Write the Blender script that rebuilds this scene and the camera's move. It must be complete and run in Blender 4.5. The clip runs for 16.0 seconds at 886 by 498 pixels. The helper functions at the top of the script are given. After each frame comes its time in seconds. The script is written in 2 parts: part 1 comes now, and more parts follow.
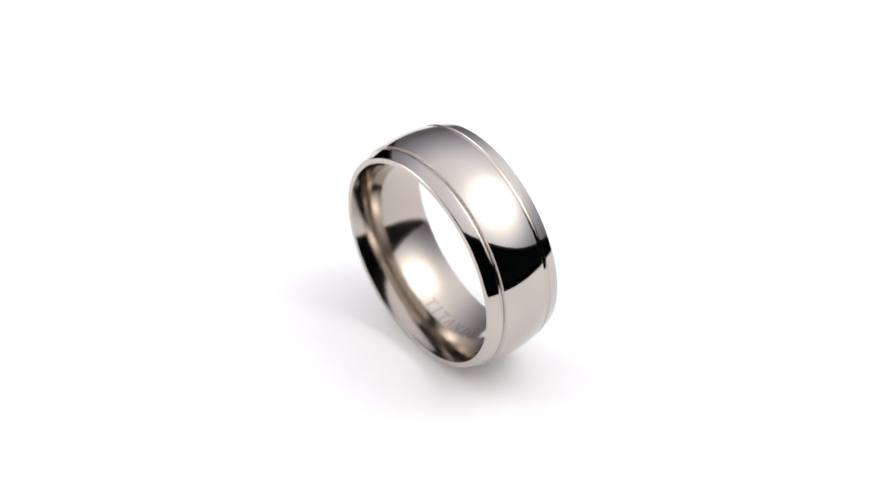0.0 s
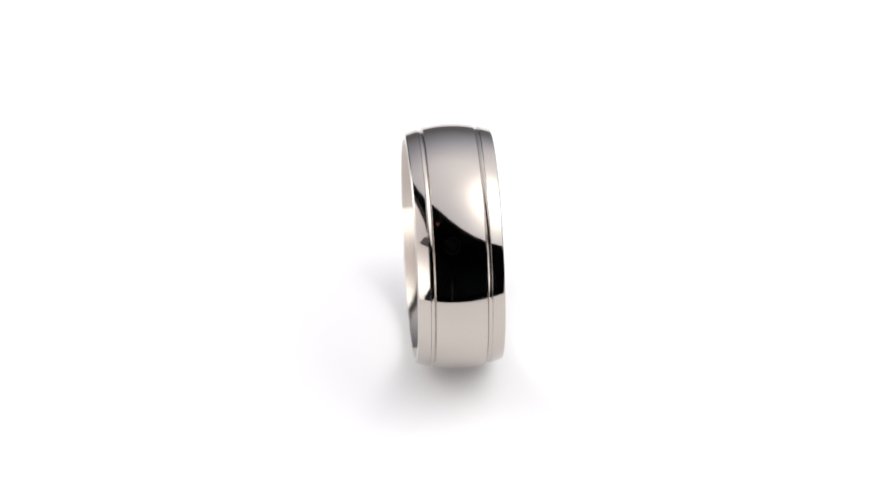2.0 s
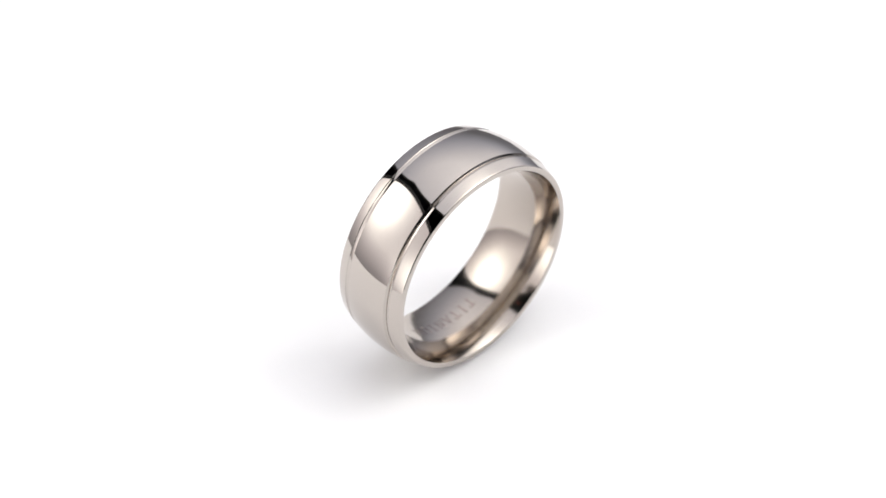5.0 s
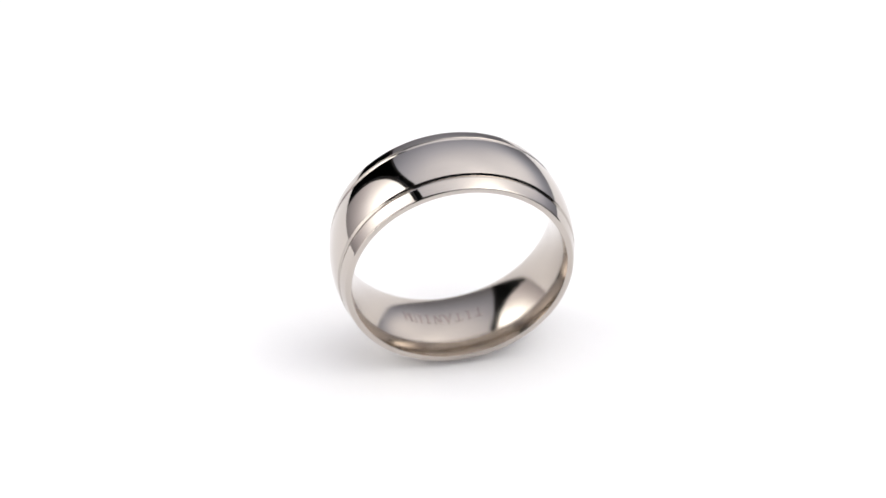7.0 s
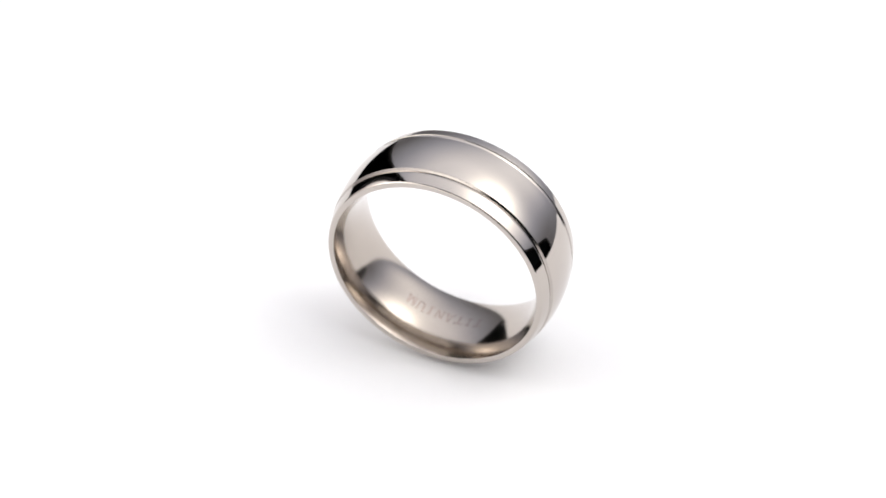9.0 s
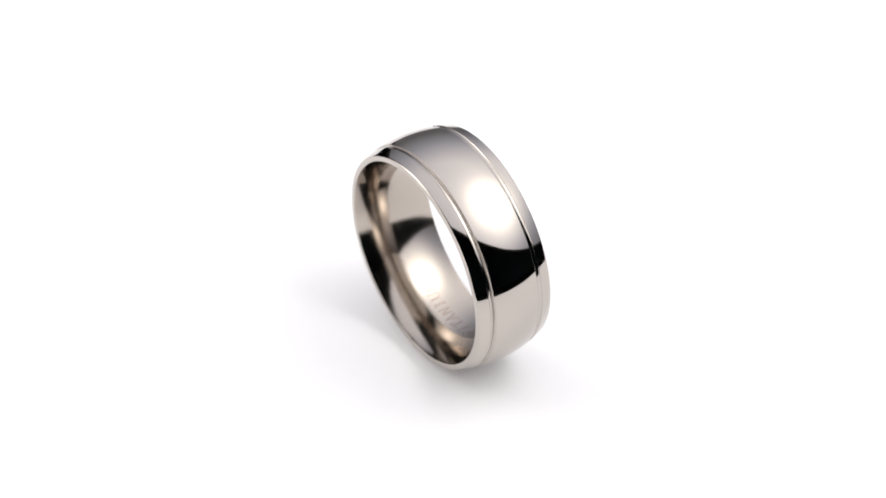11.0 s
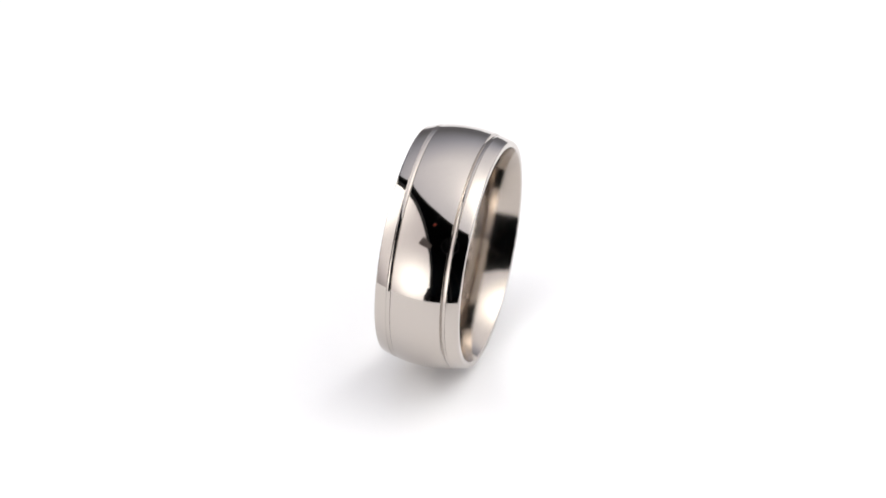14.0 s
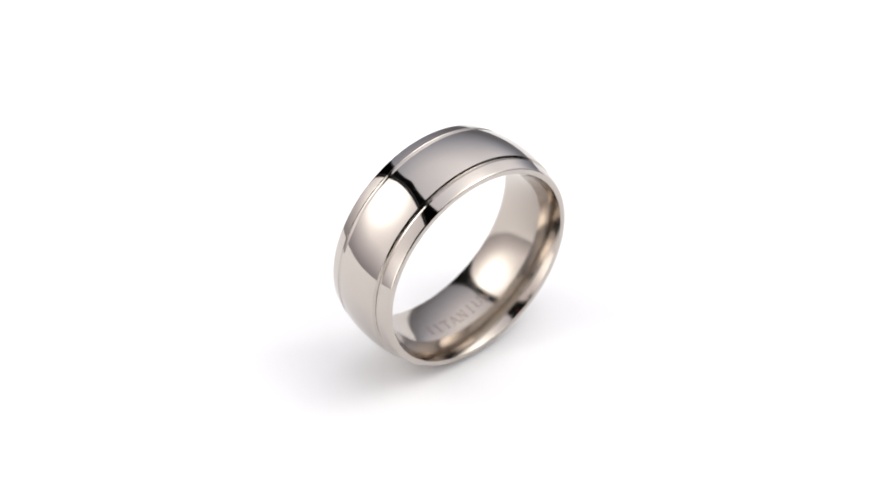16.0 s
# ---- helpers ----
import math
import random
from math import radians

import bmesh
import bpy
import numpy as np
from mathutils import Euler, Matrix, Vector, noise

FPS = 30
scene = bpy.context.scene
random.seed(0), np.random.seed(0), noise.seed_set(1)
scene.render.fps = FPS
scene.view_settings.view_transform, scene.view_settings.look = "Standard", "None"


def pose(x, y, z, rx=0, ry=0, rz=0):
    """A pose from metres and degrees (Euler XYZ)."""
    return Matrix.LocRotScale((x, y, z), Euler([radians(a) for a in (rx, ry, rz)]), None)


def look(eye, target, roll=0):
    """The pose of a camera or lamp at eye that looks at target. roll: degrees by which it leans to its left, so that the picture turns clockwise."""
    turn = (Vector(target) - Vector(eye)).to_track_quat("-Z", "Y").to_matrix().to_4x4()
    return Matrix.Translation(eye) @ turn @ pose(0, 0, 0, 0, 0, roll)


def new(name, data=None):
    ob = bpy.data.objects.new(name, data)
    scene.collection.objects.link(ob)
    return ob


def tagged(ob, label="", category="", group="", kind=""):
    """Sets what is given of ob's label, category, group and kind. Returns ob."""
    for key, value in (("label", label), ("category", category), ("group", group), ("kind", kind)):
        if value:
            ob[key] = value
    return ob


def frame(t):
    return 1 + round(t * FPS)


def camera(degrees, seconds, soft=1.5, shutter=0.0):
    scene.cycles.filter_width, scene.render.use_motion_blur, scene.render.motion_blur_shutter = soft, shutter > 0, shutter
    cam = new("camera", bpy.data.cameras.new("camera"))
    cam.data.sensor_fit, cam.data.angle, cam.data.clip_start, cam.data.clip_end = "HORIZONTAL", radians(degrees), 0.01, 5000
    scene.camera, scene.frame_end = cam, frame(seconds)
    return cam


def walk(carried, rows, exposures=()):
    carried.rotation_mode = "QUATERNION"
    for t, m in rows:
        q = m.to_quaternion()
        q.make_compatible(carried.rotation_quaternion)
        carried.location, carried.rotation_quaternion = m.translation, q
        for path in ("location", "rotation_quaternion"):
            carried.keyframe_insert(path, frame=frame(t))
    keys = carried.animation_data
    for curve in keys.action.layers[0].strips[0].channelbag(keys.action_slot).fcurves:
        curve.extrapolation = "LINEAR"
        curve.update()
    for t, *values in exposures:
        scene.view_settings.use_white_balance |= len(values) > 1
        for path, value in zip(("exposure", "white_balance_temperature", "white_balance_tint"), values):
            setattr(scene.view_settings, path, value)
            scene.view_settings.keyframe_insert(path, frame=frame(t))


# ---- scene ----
MM = 0.001
RING_RADIUS = 11.403 * MM        # crown of the band
RING_CENTRE = Vector((0, 0, RING_RADIUS))
ELEVATION = radians(42.415)
DISTANCE = 491.67 * MM
TURN_START, TURN_RATE = 128.323, 16.7779   # degrees, degrees a second
RING_OFFSET = (0.0533 * MM, -0.1366 * MM)  # the ring stands slightly off the axis
TABLE_Z = -0.06

# ---- camera ----
back = Vector((0, -math.cos(ELEVATION), math.sin(ELEVATION)))
right = Vector((1, 0, 0))
up = back.cross(right)
eye = RING_CENTRE + back * DISTANCE
aim = RING_CENTRE - right * 0.741 * MM - up * 0.247 * MM
cam = camera(9.575, 16.0, soft=1.7)
cam.data.dof.use_dof = True
cam.data.dof.focus_distance = DISTANCE - 0.007
cam.data.dof.aperture_fstop = 30.0
walk(cam, [(0.0, look(eye, aim)), (16.0, look(eye, aim))])

# ---- light ----
world = bpy.data.worlds.new("dark_studio")
world.use_nodes = True
world.node_tree.nodes["Background"].inputs["Color"].default_value = (0.004, 0.004, 0.0045, 1)
world.node_tree.nodes["Background"].inputs["Strength"].default_value = 1.0
scene.world = world
scene.view_settings.exposure = 0.0


def heading(az, el):
    """Unit vector: az from the camera's side towards the right, el above the horizon, in degrees."""
    a, e = radians(az), radians(el)
    return Vector((math.sin(a) * math.cos(e), -math.cos(a) * math.cos(e), math.sin(e)))


SIDE_RADIUS, TOP_RADIUS = 0.27, 0.30
SIDE_AXIS, SIDE_SPREAD = (-75, 3), 57.5
TOP_AXIS, TOP_SPREAD = (131, 50), 58.0
# glow painted into each cloth: base strength, (bearing of a bright spot, strength, reach), the heights
# between which these fade towards the hem, and the unfaded spots near the hem
SIDE_GLOW = (0.61, [((-92, 28), 0.64, 0.2), ((-104, 37), 3.2, 0.08)], (-0.08, 0.08), [((-31, 3), 2.4, 0.092)])
TOP_GLOW = (0.54, [((135, 60), 0.68, 0.27)], (0.005, 0.25), [((92, 55), 3.3, 0.092), ((70, 38), 0.85, 0.13), ((137, 15), 0.84, 0.115)])
# tint of the glow where it is dim, middling and bright
SIDE_TINT = ((0.98, 0.90, 0.93), (0.99, 0.94, 0.95), (1.0, 0.985, 0.96))
TOP_TINT = ((0.77, 0.82, 1.0), (0.94, 0.94, 1.0), (1.0, 0.98, 0.955))


# ---- materials ----
def material(name, colour, rough=0.5, metal=0.0, vary=0.1, scale=60.0, bump=0.0, spec=0.5, polish=0.0):
    m = bpy.data.materials.new(name)
    m.use_nodes = True
    nt = m.node_tree
    b = nt.nodes["Principled BSDF"]
    b.inputs["Metallic"].default_value = metal
    b.inputs["Specular IOR Level"].default_value = spec
    tc = nt.nodes.new("ShaderNodeTexCoord")
    n1 = nt.nodes.new("ShaderNodeTexNoise")
    n1.inputs["Scale"].default_value = scale
    n1.inputs["Detail"].default_value = 5
    n2 = nt.nodes.new("ShaderNodeTexNoise")
    n2.inputs["Scale"].default_value = scale * 9
    nt.links.new(tc.outputs["Object"], n1.inputs["Vector"])
    nt.links.new(tc.outputs["Object"], n2.inputs["Vector"])
    add = nt.nodes.new("ShaderNodeMath")
    add.operation = "MULTIPLY_ADD"
    nt.links.new(n2.outputs["Fac"], add.inputs[0])
    add.inputs[1].default_value = 0.4
    nt.links.new(n1.outputs["Fac"], add.inputs[2])
    ramp = nt.nodes.new("ShaderNodeMapRange")
    ramp.inputs["From Min"].default_value, ramp.inputs["From Max"].default_value = 0.4, 1.0
    ramp.inputs["To Min"].default_value, ramp.inputs["To Max"].default_value = 1 - vary, 1.0
    nt.links.new(add.outputs[0], ramp.inputs["Value"])
    mix = nt.nodes.new("ShaderNodeVectorMath")
    mix.operation = "SCALE"
    mix.inputs[0].default_value = colour
    nt.links.new(ramp.outputs[0], mix.inputs["Scale"])
    nt.links.new(mix.outputs[0], b.inputs["Base Color"])
    rr = nt.nodes.new("ShaderNodeMapRange")
    rr.inputs["From Min"].default_value, rr.inputs["From Max"].default_value = 0.3, 0.7
    rr.inputs["To Min"].default_value, rr.inputs["To Max"].default_value = rough * 0.8, rough * 1.2
    nt.links.new(n1.outputs["Fac"], rr.inputs["Value"])
    nt.links.new(rr.outputs[0], b.inputs["Roughness"])
    if bump:
        bp = nt.nodes.new("ShaderNodeBump")
        bp.inputs["Strength"].default_value = bump
        bp.inputs["Distance"].default_value = 0.0002
        nt.links.new(n2.outputs["Fac"], bp.inputs["Height"])
        nt.links.new(bp.outputs[0], b.inputs["Normal"])
    if polish:
        # faint marks left by the polishing wheel, running round the ring
        mp = nt.nodes.new("ShaderNodeMapping")
        mp.inputs["Scale"].default_value = (160, 5200, 160)
        n3 = nt.nodes.new("ShaderNodeTexNoise")
        n3.inputs["Scale"].default_value = 1.0
        n3.inputs["Detail"].default_value = 3
        nt.links.new(tc.outputs["Object"], mp.inputs["Vector"])
        nt.links.new(mp.outputs[0], n3.inputs["Vector"])
        bp = nt.nodes.new("ShaderNodeBump")
        bp.inputs["Strength"].default_value = polish
        bp.inputs["Distance"].default_value = 0.00002
        nt.links.new(n3.outputs["Fac"], bp.inputs["Height"])
        nt.links.new(bp.outputs[0], b.inputs["Normal"])
    return m


def glowing_cloth(name, base, glow_spots, fade, low_spots, radius, tint):
    """White diffuser cloth with bright spots painted into its emission."""
    m = bpy.data.materials.new(name)
    m.use_nodes = True
    nt = m.node_tree
    b = nt.nodes["Principled BSDF"]
    b.inputs["Base Color"].default_value = (0.28, 0.28, 0.29, 1)
    b.inputs["Roughness"].default_value = 0.9
    b.inputs["Specular IOR Level"].default_value = 0.0
    geo = nt.nodes.new("ShaderNodeNewGeometry")

    def sum_node(op, x, y, z=None):
        n = nt.nodes.new("ShaderNodeMath")
        n.operation = op
        for k, v in enumerate((x, y, z)):
            if v is None:
                continue
            if isinstance(v, (int, float)):
                n.inputs[k].default_value = v
            else:
                nt.links.new(v, n.inputs[k])
        return n.outputs[0]

    def with_spots(total, rows):
        for (az, el), strength, reach in rows:
            d = nt.nodes.new("ShaderNodeVectorMath")
            d.operation = "DISTANCE"
            d.inputs[1].default_value = RING_CENTRE + heading(az, el) * radius
            nt.links.new(geo.outputs["Position"], d.inputs[0])
            q = sum_node("POWER", sum_node("DIVIDE", d.outputs["Value"], reach), 2.0)
            glow = sum_node("EXPONENT", sum_node("MULTIPLY", q, -1.0), 0.0)
            total = sum_node("MULTIPLY_ADD", glow, strength, total)
        return total

    split = nt.nodes.new("ShaderNodeSeparateXYZ")
    nt.links.new(geo.outputs["Position"], split.inputs[0])
    hem = nt.nodes.new("ShaderNodeMapRange")
    hem.inputs["From Min"].default_value, hem.inputs["From Max"].default_value = fade
    nt.links.new(split.outputs["Z"], hem.inputs["Value"])
    total = sum_node("MULTIPLY", with_spots(base, glow_spots), hem.outputs[0])
    total = with_spots(total, low_spots)
    # cool where the painted glow is dim, warmer in its bright spots
    level = sum_node("MULTIPLY", total, 0.52)
    tone = nt.nodes.new("ShaderNodeValToRGB")
    tone.color_ramp.elements.new(0.48)
    for stop, place, colour in zip(tone.color_ramp.elements, (0.19, 0.48, 1.0), tint):
        stop.position, stop.color = place, (*colour, 1)
    nt.links.new(level, tone.inputs["Fac"])
    nt.links.new(tone.outputs["Color"], b.inputs["Emission Color"])
    nt.links.new(total, b.inputs["Emission Strength"])
    return m


TITANIUM = material("polished_titanium", (0.528, 0.483, 0.443), rough=0.05, metal=1.0, vary=0.03, scale=500, polish=0.06)
# same metal, browner and darker: light bounced about inside is put into the colour
BORE = material("polished_titanium_bore", (0.497, 0.443, 0.393), rough=0.12, metal=1.0, vary=0.05, scale=500, polish=0.12)
# groove walls: the step's shade line is put into this darker, duller colour
GROOVE_SHADE = material("groove_shade_titanium", (0.50, 0.455, 0.415), rough=0.13, metal=1.0, vary=0.15, scale=900)
ETCHED = material("laser_etched_titanium", (0.48, 0.39, 0.345), rough=0.24, metal=1.0, vary=0.2, scale=1500)
PLATTER = material("white_acrylic", (0.94, 0.94, 0.947), rough=0.6, vary=0.015, scale=40, spec=0.2)
PLASTIC = material("white_plastic", (0.75, 0.75, 0.74), rough=0.4, vary=0.06, scale=60)
DARK_FLOOR = material("black_floor", (0.006, 0.006, 0.007), rough=0.95, vary=0.4, scale=80, bump=0.4, spec=0.05)
BLACK_METAL = material("black_painted_metal", (0.012, 0.012, 0.013), rough=0.45, vary=0.3, scale=70)
BLACK_CLOTH = material("black_cover_cloth", (0.015, 0.015, 0.016), rough=0.9, vary=0.3, scale=120, bump=0.3, spec=0.1)
RUBBER = material("black_rubber", (0.016, 0.016, 0.017), rough=0.6, vary=0.3, scale=200)
GREY_PLASTIC = material("grey_plastic", (0.19, 0.165, 0.16), rough=0.5, vary=0.2, scale=90)
LENS_RIM = material("grey_lens_rim", (0.13, 0.14, 0.15), rough=0.4, vary=0.3, scale=100)
GLASS_DARK = material("coated_lens_glass", (0.003, 0.004, 0.006), rough=0.35, vary=0.1, scale=30)
DARK_SURROUND = material("charcoal_surround", (0.045, 0.058, 0.068), rough=0.9, vary=0.3, scale=3, bump=0.1, spec=0.1)
# small glow added for a red spot reflected in the ring
RED_GLOW = material("red_glow", (0.4, 0.05, 0.03), rough=0.4, vary=0.1, scale=100)
RED_GLOW.node_tree.nodes["Principled BSDF"].inputs["Emission Color"].default_value = (1.0, 0.2, 0.12, 1)
RED_GLOW.node_tree.nodes["Principled BSDF"].inputs["Emission Strength"].default_value = 0.2
SIDE_CLOTH = glowing_cloth("lit_diffuser_cloth", *SIDE_GLOW, SIDE_RADIUS, SIDE_TINT)
TOP_CLOTH = glowing_cloth("lit_canopy_cloth", *TOP_GLOW, TOP_RADIUS, TOP_TINT)


# ---- mesh helpers ----
def mesh_from(name, bm, mat, smooth=True):
    me = bpy.data.meshes.new(name)
    bm.to_mesh(me)
    bm.free()
    me.materials.append(mat)
    if smooth:
        for p in me.polygons:
            p.use_smooth = True
    return me


def part(name, bm, mat, parent, label="", smooth=True):
    ob = new(name, mesh_from(name, bm, mat, smooth))
    ob.parent = parent
    return tagged(ob, label)


def box(size, centre=(0, 0, 0), bevel=0.004):
    bm = bmesh.new()
    bmesh.ops.create_cube(bm, size=1, matrix=Matrix.Translation(centre) @ Matrix.Diagonal((*size, 1)))
    if bevel:
        bmesh.ops.bevel(bm, geom=bm.edges[:], offset=bevel, segments=2, profile=0.5, affect="EDGES")
    return bm


def lathe(profile, segments=64, m=None, closed=False):
    """Turns a profile of (radius, height) about z; radius 0 closes on the axis."""
    bm = bmesh.new()
    rings = []
    for r, z in profile:
        if r < 1e-9:
            rings.append([bm.verts.new((0, 0, z))])
        else:
            rings.append([bm.verts.new((r * math.cos(math.tau * k / segments), r * math.sin(math.tau * k / segments), z)) for k in range(segments)])
    pairs = list(zip(rings, rings[1:]))
    if closed:
        pairs.append((rings[-1], rings[0]))
    for a, b in pairs:
        for k in range(segments):
            j = (k + 1) % segments
            quad = [a[k % len(a)], a[j % len(a)], b[j % len(b)], b[k % len(b)]]
            uniq = []
            for v in quad:
                if v not in uniq:
                    uniq.append(v)
            if len(uniq) > 2:
                bm.faces.new(uniq)
    bmesh.ops.recalc_face_normals(bm, faces=bm.faces[:])
    if m is not None:
        bm.transform(m)
    return bm


def rod(a, b, radius, segments=20):
    """A round bar from a to b with slightly rounded ends."""
    a, b = Vector(a), Vector(b)
    n = (b - a).length
    e = min(radius * 0.3, n * 0.2)
    m = Matrix.Translation(a) @ (b - a).to_track_quat("Z", "Y").to_matrix().to_4x4()
    return lathe([(0, 0), (radius - e, 0), (radius, e), (radius, n - e), (radius - e, n), (0, n)], segments, m)


def rounded(corners, cut, steps=4):
    """A polyline with each inner corner cut round."""
    out = [corners[0]]
    for a, c, b in zip(corners, corners[1:], corners[2:]):
        a, c, b = Vector(a), Vector(c), Vector(b)
        s = min(cut, (a - c).length * 0.45, (b - c).length * 0.45)
        p, q = c + (a - c).normalized() * s, c + (b - c).normalized() * s
        for k in range(steps + 1):
            f = k / steps
            v = p * (1 - f) ** 2 + c * 2 * f * (1 - f) + q * f * f
            out.append((v.x, v.y))
    out.append(corners[-1])
    return out


# ---- room ----
def structure(name, bm, mat, label):
    return tagged(new(name, mesh_from(name, bm, mat, False)), label, "", "", "structure")


# unseen small dark enclosure, added to close the set and keep reflections dark
WIDE, FRONT, REAR, HIGH = 0.56, -0.72, 0.52, 0.62
MID_Y, DEEP = (FRONT + REAR) / 2, REAR - FRONT
structure("floor", box((2 * WIDE, DEEP, 0.03), (0, MID_Y, TABLE_Z - 0.015), 0), DARK_FLOOR, "unseen black floor added under the turntable")
structure("ceiling", box((2 * WIDE + 0.04, DEEP + 0.04, 0.02), (0, MID_Y, TABLE_Z + HIGH + 0.01), 0), DARK_SURROUND, "unseen charcoal ceiling added to close the set")
for wall_name, sx, sy in (("wall_north", 0, REAR + 0.01), ("wall_south", 0, FRONT - 0.01), ("wall_east", 1, MID_Y), ("wall_west", -1, MID_Y)):
    size = (0.02, DEEP, HIGH) if sx else (2 * WIDE + 0.04, 0.02, HIGH)
    structure(wall_name, box(size, (sx * (WIDE + 0.01), sy, TABLE_Z + HIGH / 2), 0), DARK_SURROUND, "unseen charcoal wall added to close the set")


# ---- turntable ----
def build_turntable():
    t = tagged(new("turntable"), "white motorised display turntable with a plain round platter", "turntable")
    t.location = (0, 0, TABLE_Z)
    h = -TABLE_Z
    part("base", lathe(rounded([(0, 0), (0.055, 0), (0.058, h - 0.016), (0.05, h - 0.008), (0, h - 0.008)], 0.003)), PLASTIC, t, "white plastic motor base")
    part("spindle", lathe(rounded([(0, h - 0.008), (0.012, h - 0.008), (0.012, h - 0.004), (0, h - 0.004)], 0.0005)), BLACK_METAL, t, "dark metal spindle")
    for k in range(4):
        a = math.tau * (k + 0.5) / 4
        part("foot", lathe([(0, -0.0), (0.005, 0.0), (0.005, 0.002), (0, 0.002)], 16, Matrix.Translation((0.044 * math.cos(a), 0.044 * math.sin(a), 0.0))), RUBBER, t)
    plate = new("platter", mesh_from("platter", lathe(rounded([(0, -0.004), (0.0778, -0.004), (0.078, 0.0), (0, 0)], 0.0003), 160), PLATTER, False))
    plate.parent = t
    plate.location = (0, 0, h)
    tagged(plate, "matte white round platter")
    return plate


platter = build_turntable()


# ---- ring ----
CROWN = 11.4                     # radius of the cross-section's dome, mm
GROOVE, GROOVE_HALF, GROOVE_DEPTH, GROOVE_LIP = 2.60, 0.28, 0.20, 0.07
BORE_RADIUS = 9.37


def dome(y):
    return 11.403 - y * y / (2 * CROWN)


def bore_radius(y):
    """Comfort fit: the inside bulges towards the finger."""
    return BORE_RADIUS + 0.80 * (abs(y) / 4.0) ** 2.1


def span(a, b, n):
    return [a + (b - a) * k / n for k in range(n + 1)]


def ring_profiles():
    """The cross-section's pieces as (y, radius) in mm, for the side y > 0, and the middle ones."""
    crown = [(y, dome(y)) for y in span(-(GROOVE - GROOVE_HALF), GROOVE - GROOVE_HALF, 64)]
    g0, g1 = GROOVE - GROOVE_HALF, GROOVE + GROOVE_HALF
    foot, rise = g0 + 0.15, g1 - 0.09

    def cove_radius(y):
        return dome(y) - GROOVE_LIP - (GROOVE_DEPTH - GROOVE_LIP) * ((rise - y) / (rise - foot)) ** 1.45

    step = rounded([(g0, dome(g0)), (g0 + 0.03, dome(g0 + 0.03)), (foot, cove_radius(foot)), (foot + 0.05, cove_radius(foot + 0.05))], 0.045, 6)
    cove = [(y, cove_radius(y)) for y in span(foot + 0.05, rise - 0.02, 18)]
    lip_up = rounded([(rise - 0.02, cove_radius(rise - 0.02)), (rise, cove_radius(rise)), (g1 - 0.03, dome(g1 - 0.03)), (g1, dome(g1))], 0.025, 5)
    # the two cut walls and the polished floor between them
    groove = (step, cove, lip_up)
    edge = [(y, dome(y)) for y in span(g1, 3.90, 24)]
    lip = rounded([(3.90, dome(3.90)), (4.0, 10.66), (4.0, 10.175), (3.985, bore_radius(3.985))], 0.05, 5)
    bore = [(y, bore_radius(y)) for y in span(-3.985, 3.985, 72)]
    return crown, groove, edge + lip[1:], bore


def turned(profile, flip=1, segments=360):
    """Turns (y, radius) in mm about the ring's axis, which lies along y."""
    bm = bmesh.new()
    rows = []
    for y, r in profile:
        rows.append([bm.verts.new((r * MM * math.cos(math.tau * k / segments), flip * y * MM, r * MM * math.sin(math.tau * k / segments))) for k in range(segments)])
    for a, b in zip(rows, rows[1:]):
        for k in range(segments):
            j = (k + 1) % segments
            q = (a[k], a[j], b[j], b[k])
            bm.faces.new(q if flip > 0 else q[::-1])
    return bm


# the engraved capitals as strokes (x, y, x, y, width) in a cell one unit high
SERIF, THIN, THICK = 0.07, 0.09, 0.15
CAPITALS = {
    "T": [(0.0, 0.955, 0.62, 0.955, THIN), (0.31, 0.0, 0.31, 0.92, THICK), (0.17, 0.04, 0.45, 0.04, SERIF), (0.035, 0.93, 0.035, 0.74, SERIF), (0.585, 0.93, 0.585, 0.74, SERIF)],
    "I": [(0.31, 0.06, 0.31, 0.94, THICK), (0.14, 0.04, 0.48, 0.04, SERIF), (0.14, 0.96, 0.48, 0.96, SERIF)],
    "A": [(0.05, 0.05, 0.31, 1.0, THIN), (0.31, 1.0, 0.58, 0.05, THICK), (0.15, 0.34, 0.47, 0.34, SERIF), (-0.04, 0.04, 0.17, 0.04, SERIF), (0.45, 0.04, 0.70, 0.04, SERIF)],
    "N": [(0.08, 0.05, 0.08, 0.95, THIN), (0.10, 0.97, 0.56, 0.03, THICK), (0.56, 0.05, 0.56, 0.95, THIN), (-0.03, 0.04, 0.19, 0.04, SERIF), (0.45, 0.96, 0.67, 0.96, SERIF), (-0.03, 0.96, 0.12, 0.96, SERIF)],
    "U": [(0.08, 0.94, 0.08, 0.26, THICK), (0.08, 0.28, 0.20, 0.06, 0.13), (0.18, 0.06, 0.44, 0.06, THIN), (0.42, 0.06, 0.55, 0.28, THIN), (0.55, 0.26, 0.55, 0.94, THIN), (-0.04, 0.96, 0.20, 0.96, SERIF), (0.44, 0.96, 0.66, 0.96, SERIF)],
    "M": [(0.04, 0.05, 0.06, 0.95, THIN), (0.07, 0.97, 0.32, 0.05, THICK), (0.32, 0.05, 0.57, 0.97, THIN), (0.60, 0.95, 0.62, 0.05, THICK), (-0.06, 0.04, 0.14, 0.04, SERIF), (0.51, 0.04, 0.73, 0.04, SERIF)],
}


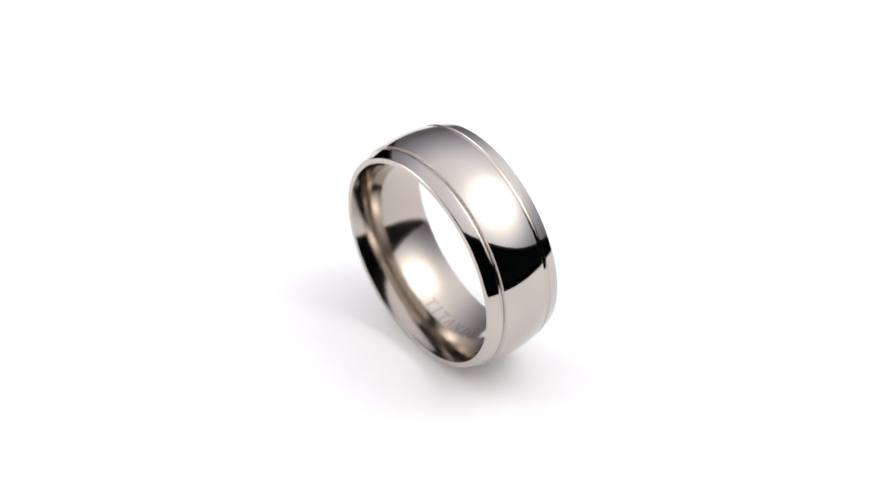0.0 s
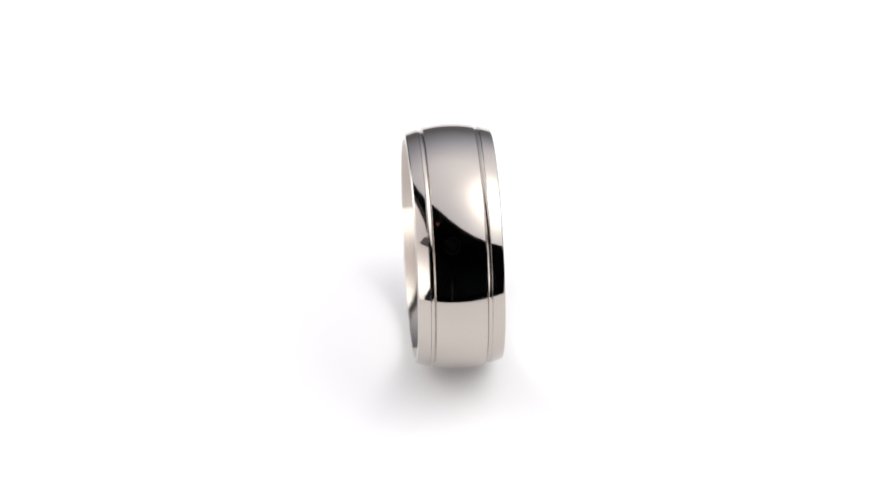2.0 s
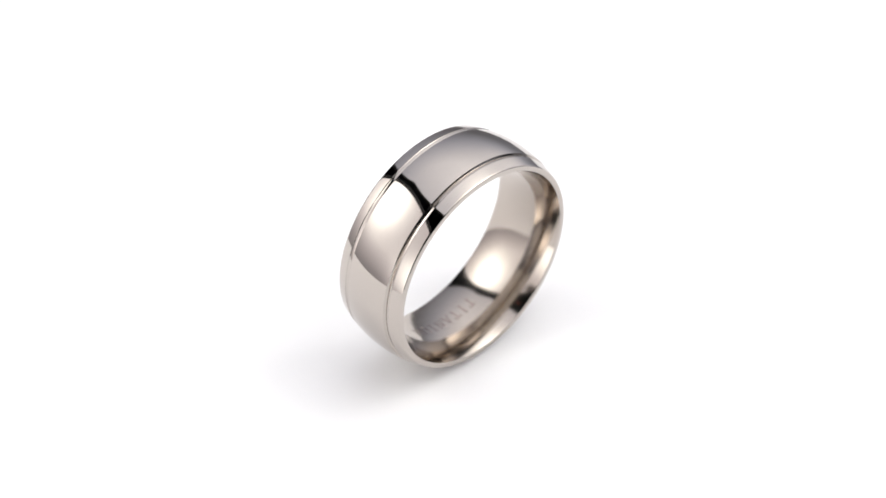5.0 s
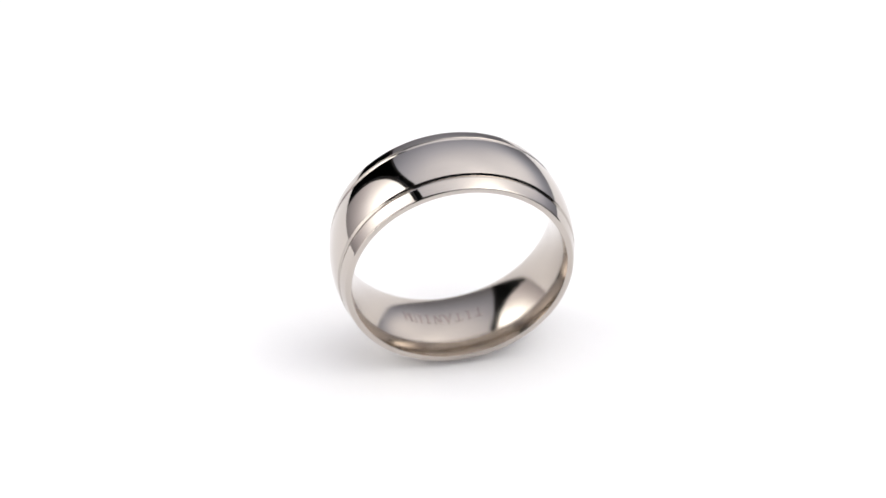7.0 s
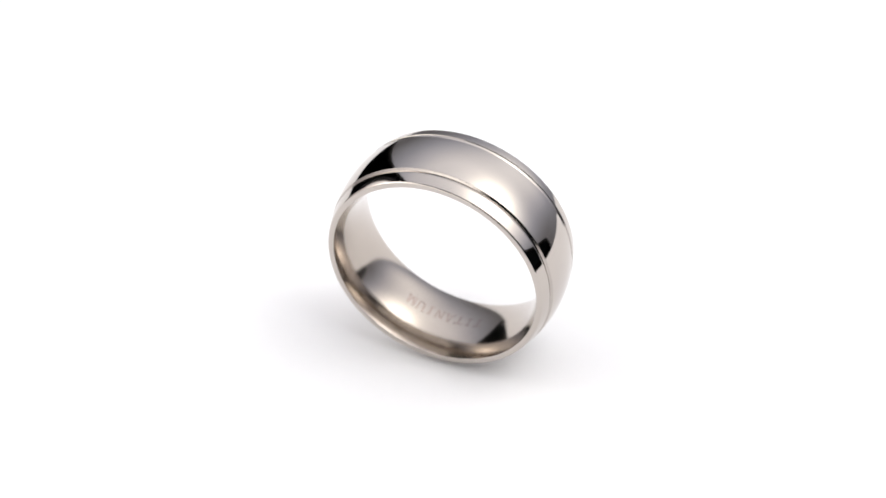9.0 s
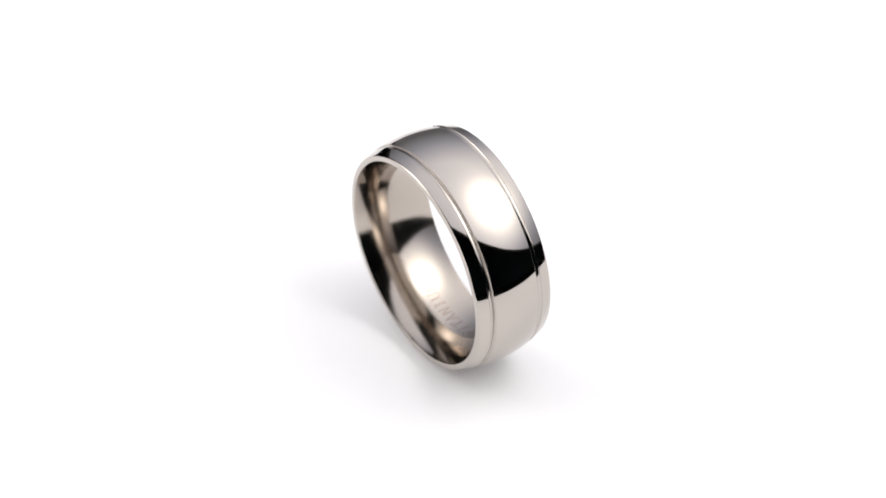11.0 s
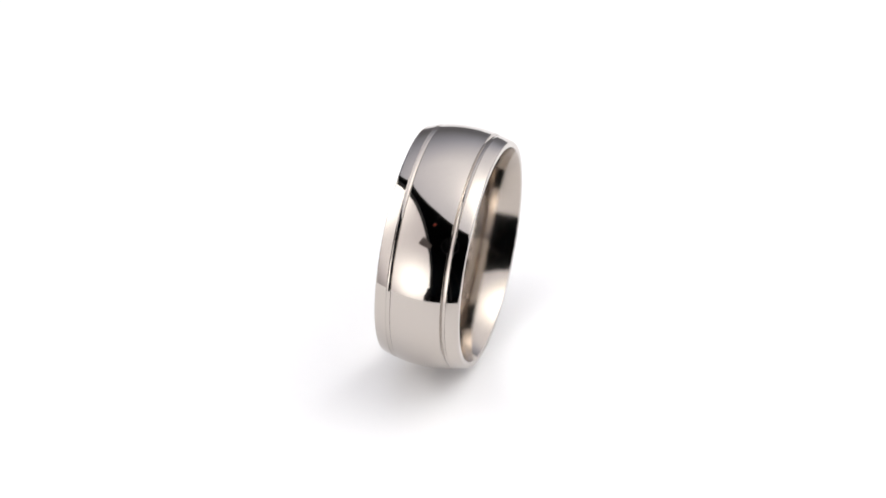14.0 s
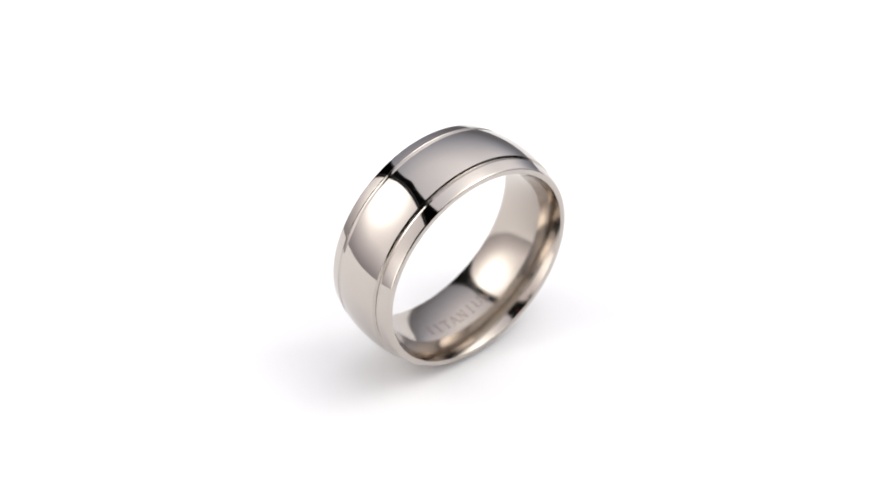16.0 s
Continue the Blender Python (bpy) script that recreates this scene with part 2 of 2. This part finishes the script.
def engraved(capital, height, at, axial, proud):
    """One capital wrapped on the bore; at: degrees from the bottom where its cell begins."""
    bm = bmesh.new()
    for layer, (x0, y0, x1, y1, wide) in enumerate(CAPITALS[capital]):
        a, b = Vector((x0, y0)), Vector((x1, y1))
        along = (b - a).normalized()
        side = Vector((-along.y, along.x)) * wide / 2
        steps = max(2, round((b - a).length * 10))
        rows = []
        for k in range(steps + 1):
            p = a + (b - a) * k / steps
            row = []
            for q in (p - side, p + side):
                turn = radians(at) - q.x * height / BORE_RADIUS
                y = axial - height / 2 + q.y * height
                r = bore_radius(y) - proud - 0.0006 * layer
                row.append(bm.verts.new((r * MM * math.sin(turn), -y * MM, -r * MM * math.cos(turn))))
            rows.append(row)
        for c, d in zip(rows, rows[1:]):
            bm.faces.new((c[0], c[1], d[1], d[0]))
    return bm


def build_ring():
    ring = tagged(new("finger_ring"), "polished grey titanium band ring with two grooves, standing upright", "ring")
    crown, groove, edge, bore = ring_profiles()
    lift = Matrix.Translation((0, 0, RING_RADIUS))
    def piece(name, bm, mat, label=""):
        bm.transform(lift)
        return part(name, bm, mat, ring, label)
    piece("centre_band", turned(crown), TITANIUM, "domed mirror-polished middle band")
    for flip in (1, -1):
        step, cove, lip_up = groove
        floor_part = piece("groove", turned(cove, flip), TITANIUM, "fine turned groove")
        for wall in (step, lip_up):
            bm = turned(wall, flip)
            bm.transform(lift)
            part("groove_wall", bm, GROOVE_SHADE, floor_part, "duller groove wall with the step's shade put into its colour")
        piece("edge_band", turned(edge, flip), TITANIUM, "bevelled polished edge")
    sleeve = piece("inner_sleeve", turned(bore), BORE, "smooth comfort-fit inside")
    for k, capital in enumerate("TITANIUM"):
        bm = engraved(capital, 1.2, 18.6 - 6.0 * k, -0.35, 0.010)
        bm.transform(lift)
        part("engraved_letter", bm, ETCHED, sleeve, "brownish laser-etched serif capital letter")
    return ring


ring = build_ring()


# ---- soft lights ----
def cap_bm(radius, axis, spread, rows=28, segments=96):
    """A bowl of cloth round the ring's centre, cut off at the tabletop."""
    m = Matrix.Translation(RING_CENTRE) @ heading(*axis).to_track_quat("Z", "Y").to_matrix().to_4x4()
    prof = [(radius * math.sin(radians(spread) * k / rows), radius * math.cos(radians(spread) * k / rows)) for k in range(rows + 1)]
    bm = lathe(prof, segments, m)
    return cut_at_table(bm)


def cut_at_table(bm, z=TABLE_Z + 0.0005):
    bmesh.ops.bisect_plane(bm, geom=bm.verts[:] + bm.edges[:] + bm.faces[:], plane_co=(0, 0, z), plane_no=(0, 0, -1), clear_outer=True)
    return bm


def hoop_bm(radius, axis, spread, thick, segments=120):
    m = Matrix.Translation(RING_CENTRE) @ heading(*axis).to_track_quat("Z", "Y").to_matrix().to_4x4()
    c = (radius * math.sin(radians(spread)), radius * math.cos(radians(spread)))
    prof = [(c[0] + thick * math.cos(math.tau * k / 10), c[1] + thick * math.sin(math.tau * k / 10)) for k in range(10)]
    return cut_at_table(lathe(prof, segments, m, closed=True))


def at_base(thing, x, y, z):
    """Puts the thing's origin at its base; its parts are made in world space."""
    thing.location = (x, y, z)
    return Matrix.Translation((-x, -y, -z))


def build_side_light():
    t = tagged(new("soft_light"), "round white cloth soft light standing on the table", "studio light")
    d = heading(SIDE_AXIS[0], 0) * SIDE_RADIUS
    back_m = at_base(t, d.x, d.y, TABLE_Z)
    def piece(name, bm, mat, label=""):
        bm.transform(back_m)
        return part(name, bm, mat, t, label)
    piece("diffuser", cap_bm(SIDE_RADIUS, SIDE_AXIS, SIDE_SPREAD), SIDE_CLOTH, "glowing white diffuser cloth")
    piece("cover", cap_bm(SIDE_RADIUS + 0.012, SIDE_AXIS, SIDE_SPREAD), BLACK_CLOTH, "black outer cover")
    piece("hoop", hoop_bm(SIDE_RADIUS + 0.006, SIDE_AXIS, SIDE_SPREAD + 1.2, 0.0065), BLACK_METAL, "black hoop round the opening")
    # grey wedge on the hoop, reaching over the cloth, added for its dark reflection
    c = RING_CENTRE + heading(-29, 41) * (SIDE_RADIUS - 0.006)
    m = look(c, RING_CENTRE) @ pose(0, 0, 0, 0, 0, -18)
    bm = box((0.052, 0.036, 0.006), (0, 0, 0), 0.002)
    for v in bm.verts:
        if v.co.x > 0:
            v.co.y *= 0.55
    bm.transform(m)
    piece("grey_wedge", bm, GREY_PLASTIC, "small grey wedge added for its dark reflection")
    # black wedge on the table at the hoop's front end, added for its dark reflection
    d = heading(-19.5, 0)
    p = d * (SIDE_RADIUS - 0.012)
    bm = box((0.018, 0.02, 0.082), (0, 0, 0.041), 0.003)
    for v in bm.verts:
        if v.co.z > 0.05 and v.co.x < 0:
            v.co.z -= 0.034
    bm.transform(Matrix.Translation((p.x, p.y, TABLE_Z)) @ Matrix.Rotation(math.atan2(d.x, -d.y), 4, "Z"))
    piece("foot", bm, BLACK_METAL, "black wedge added at the hoop's front end")


def under_canopy(d):
    """Whether the cloth covers the bearing d: the round canopy, or the curtain that hangs behind the turntable."""
    az, el = math.degrees(math.atan2(d.x, -d.y)) % 360, math.degrees(math.asin(max(-1, min(1, d.z))))
    if math.degrees(d.angle(heading(*TOP_AXIS))) < TOP_SPREAD:
        return True
    if math.degrees(d.angle(heading(122, 52))) < 55.5:
        return True
    return -16 < el < 52 and 103 < az < 199.0 + 0.63 * (el + 5)


def canopy_rim(segments):
    """The cloth's spread in degrees, bearing by bearing round the canopy's axis."""
    m = heading(*TOP_AXIS).to_track_quat("Z", "Y").to_matrix()
    out = []
    for k in range(segments):
        a, last = math.tau * k / segments, 0
        for i in range(1, 221):
            s = radians(i * 0.5)
            if under_canopy(m @ Vector((math.sin(s) * math.cos(a), math.sin(s) * math.sin(a), math.cos(s)))):
                last = i * 0.5
            else:
                break
        out.append(last)
    for _ in range(3):
        out = [(out[k - 1] + 2 * out[k] + out[(k + 1) % segments]) / 4 for k in range(segments)]
    return out


CANOPY_SEGMENTS = 180
CANOPY_RIM = canopy_rim(CANOPY_SEGMENTS)


def canopy_point(radius, k, spread):
    m = heading(*TOP_AXIS).to_track_quat("Z", "Y").to_matrix()
    a, s = math.tau * k / CANOPY_SEGMENTS, radians(spread)
    return RING_CENTRE + m @ Vector((math.sin(s) * math.cos(a), math.sin(s) * math.sin(a), math.cos(s))) * radius


def canopy_bm(radius, rows=36):
    bm = bmesh.new()
    n = CANOPY_SEGMENTS
    centre = bm.verts.new(canopy_point(radius, 0, 0))
    grid = [[bm.verts.new(canopy_point(radius, k, CANOPY_RIM[k] * i / rows)) for k in range(n)] for i in range(1, rows + 1)]
    for k in range(n):
        bm.faces.new((centre, grid[0][k], grid[0][(k + 1) % n]))
    for a, b in zip(grid, grid[1:]):
        for k in range(n):
            bm.faces.new((a[k], b[k], b[(k + 1) % n], a[(k + 1) % n]))
    return cut_at_table(bm)


def canopy_hoop_bm(radius, thick):
    """A round wire along the canopy's rim."""
    bm = bmesh.new()
    n = CANOPY_SEGMENTS
    path = [canopy_point(radius, k, CANOPY_RIM[k] + 0.8) for k in range(n)]
    rows = []
    for k in range(n):
        along = (path[(k + 1) % n] - path[k - 1]).normalized()
        out = (path[k] - RING_CENTRE).normalized()
        side = along.cross(out).normalized()
        rows.append([bm.verts.new(path[k] + (out * math.cos(math.tau * j / 8) + side * math.sin(math.tau * j / 8)) * thick) for j in range(8)])
    for k in range(n):
        a, b = rows[k], rows[(k + 1) % n]
        for j in range(8):
            bm.faces.new((a[j], b[j], b[(j + 1) % 8], a[(j + 1) % 8]))
    return cut_at_table(bm)


def build_top_light():
    t = tagged(new("canopy_light"), "large round white cloth soft light leaning over the turntable", "studio light")
    d = heading(TOP_AXIS[0], 0) * (TOP_RADIUS + 0.012)
    back_m = at_base(t, d.x, d.y, TABLE_Z)
    def piece(name, bm, mat, label=""):
        bm.transform(back_m)
        return part(name, bm, mat, t, label)
    piece("diffuser", canopy_bm(TOP_RADIUS), TOP_CLOTH, "glowing white diffuser cloth hanging to the table")
    piece("cover", canopy_bm(TOP_RADIUS + 0.012), BLACK_CLOTH, "black outer cover")
    piece("hoop", canopy_hoop_bm(TOP_RADIUS + 0.006, 0.0062), BLACK_METAL, "black wire along the hem")
    # red glow on a holder, added for its reflection, hanging from the wire's front
    c = RING_CENTRE + heading(-26.5, 59.5) * (TOP_RADIUS + 0.01)
    h = RING_CENTRE + heading(-24, 70.8) * (TOP_RADIUS + 0.006)
    piece("holder_wire", rod(h, c, 0.0022, 10), BLACK_METAL)
    m = look(c, RING_CENTRE)
    bm = box((0.018, 0.03, 0.012), (0, 0, 0.004), 0.003)
    bm.transform(m)
    piece("red_glow_holder", bm, RUBBER, "small black holder added for the red glow")
    bm = lathe(rounded([(0, 0), (0.0055, 0), (0.005, 0.003), (0, 0.004)], 0.001), 24, m @ pose(0, 0.002, -0.0015, 180, 0, 0))
    piece("red_glow_dot", bm, RED_GLOW, "dim red glow added for its reflection")
    for az in (TOP_AXIS[0] - 22, TOP_AXIS[0] + 22):
        p = heading(az, 0) * (TOP_RADIUS + 0.021)
        piece("stand_pole", rod((p.x, p.y, TABLE_Z + 0.006), (p.x, p.y, 0.06), 0.008), BLACK_METAL)
        piece("stand_foot", lathe(rounded([(0, 0), (0.03, 0), (0.03, 0.006), (0, 0.008)], 0.002), 32, Matrix.Translation((p.x, p.y, TABLE_Z))), BLACK_METAL)


build_side_light()
build_top_light()


# ---- filming camera behind the eye ----
def build_photo_camera():
    t = tagged(new("photo_camera"), "black camera with a wide lens on a tripod", "camera")
    foot = eye + back * 0.12
    back_m = at_base(t, foot.x, foot.y, TABLE_Z)
    m = look(eye, RING_CENTRE)
    def piece(name, bm, mat, label="", local=True, smooth=True):
        if local:
            bm.transform(m)
        bm.transform(back_m)
        return part(name, bm, mat, t, label, smooth)
    piece("body", box((0.145, 0.105, 0.07), (0, 0, 0.15), 0.01), RUBBER, "black camera body", smooth=False)
    lens = piece("lens", lathe(rounded([(0.0, 0.118), (0.040, 0.118), (0.042, 0.06), (0.07, 0.035), (0.07, 0.012), (0.058, 0.012), (0.058, 0.02), (0.0, 0.02)], 0.002), 64), BLACK_METAL, "black lens barrel")
    piece("lens_rim", lathe([(0.0625, 0.0115), (0.07, 0.0115), (0.0705, 0.009), (0.069, 0.0075), (0.064, 0.0075), (0.0625, 0.009)], 64, closed=True), LENS_RIM, "grey rim of the lens")
    piece("lens_glass", lathe([(0.0575, 0.019), (0.03, 0.0155), (0.015, 0.0145), (0, 0.014)], 48), GLASS_DARK, "dark coated front lens")
    head = eye + back * 0.15 - up * 0.062
    piece("tripod_head", box((0.06, 0.06, 0.05), head - Vector((0, 0, 0.022)), 0.008), BLACK_METAL, "", False, False)
    hub = Vector((head.x, head.y, head.z - 0.05))
    piece("column", rod((hub.x, hub.y, TABLE_Z + 0.06), hub, 0.014), BLACK_METAL, "black metal centre column", False)
    for k in range(3):
        a = math.tau * k / 3 + math.pi / 2
        piece("leg", rod((hub.x, hub.y, hub.z - 0.09), (hub.x + 0.13 * math.cos(a), hub.y + 0.13 * math.sin(a), TABLE_Z + 0.003), 0.009), BLACK_METAL, "", False)


build_photo_camera()


# ---- what moves ----
def motions():
    ring_rows, plate_rows = [], []
    for k in range(33):
        t = k * 0.5
        turn = TURN_START - TURN_RATE * t
        spin = pose(0, 0, 0, 0, 0, turn)
        ring_rows.append((t, spin @ Matrix.Translation((RING_OFFSET[0], RING_OFFSET[1], 0.0))))
        plate_rows.append((t, pose(0, 0, -TABLE_Z, 0, 0, turn)))
    walk(ring, ring_rows)
    walk(platter, plate_rows)


motions()
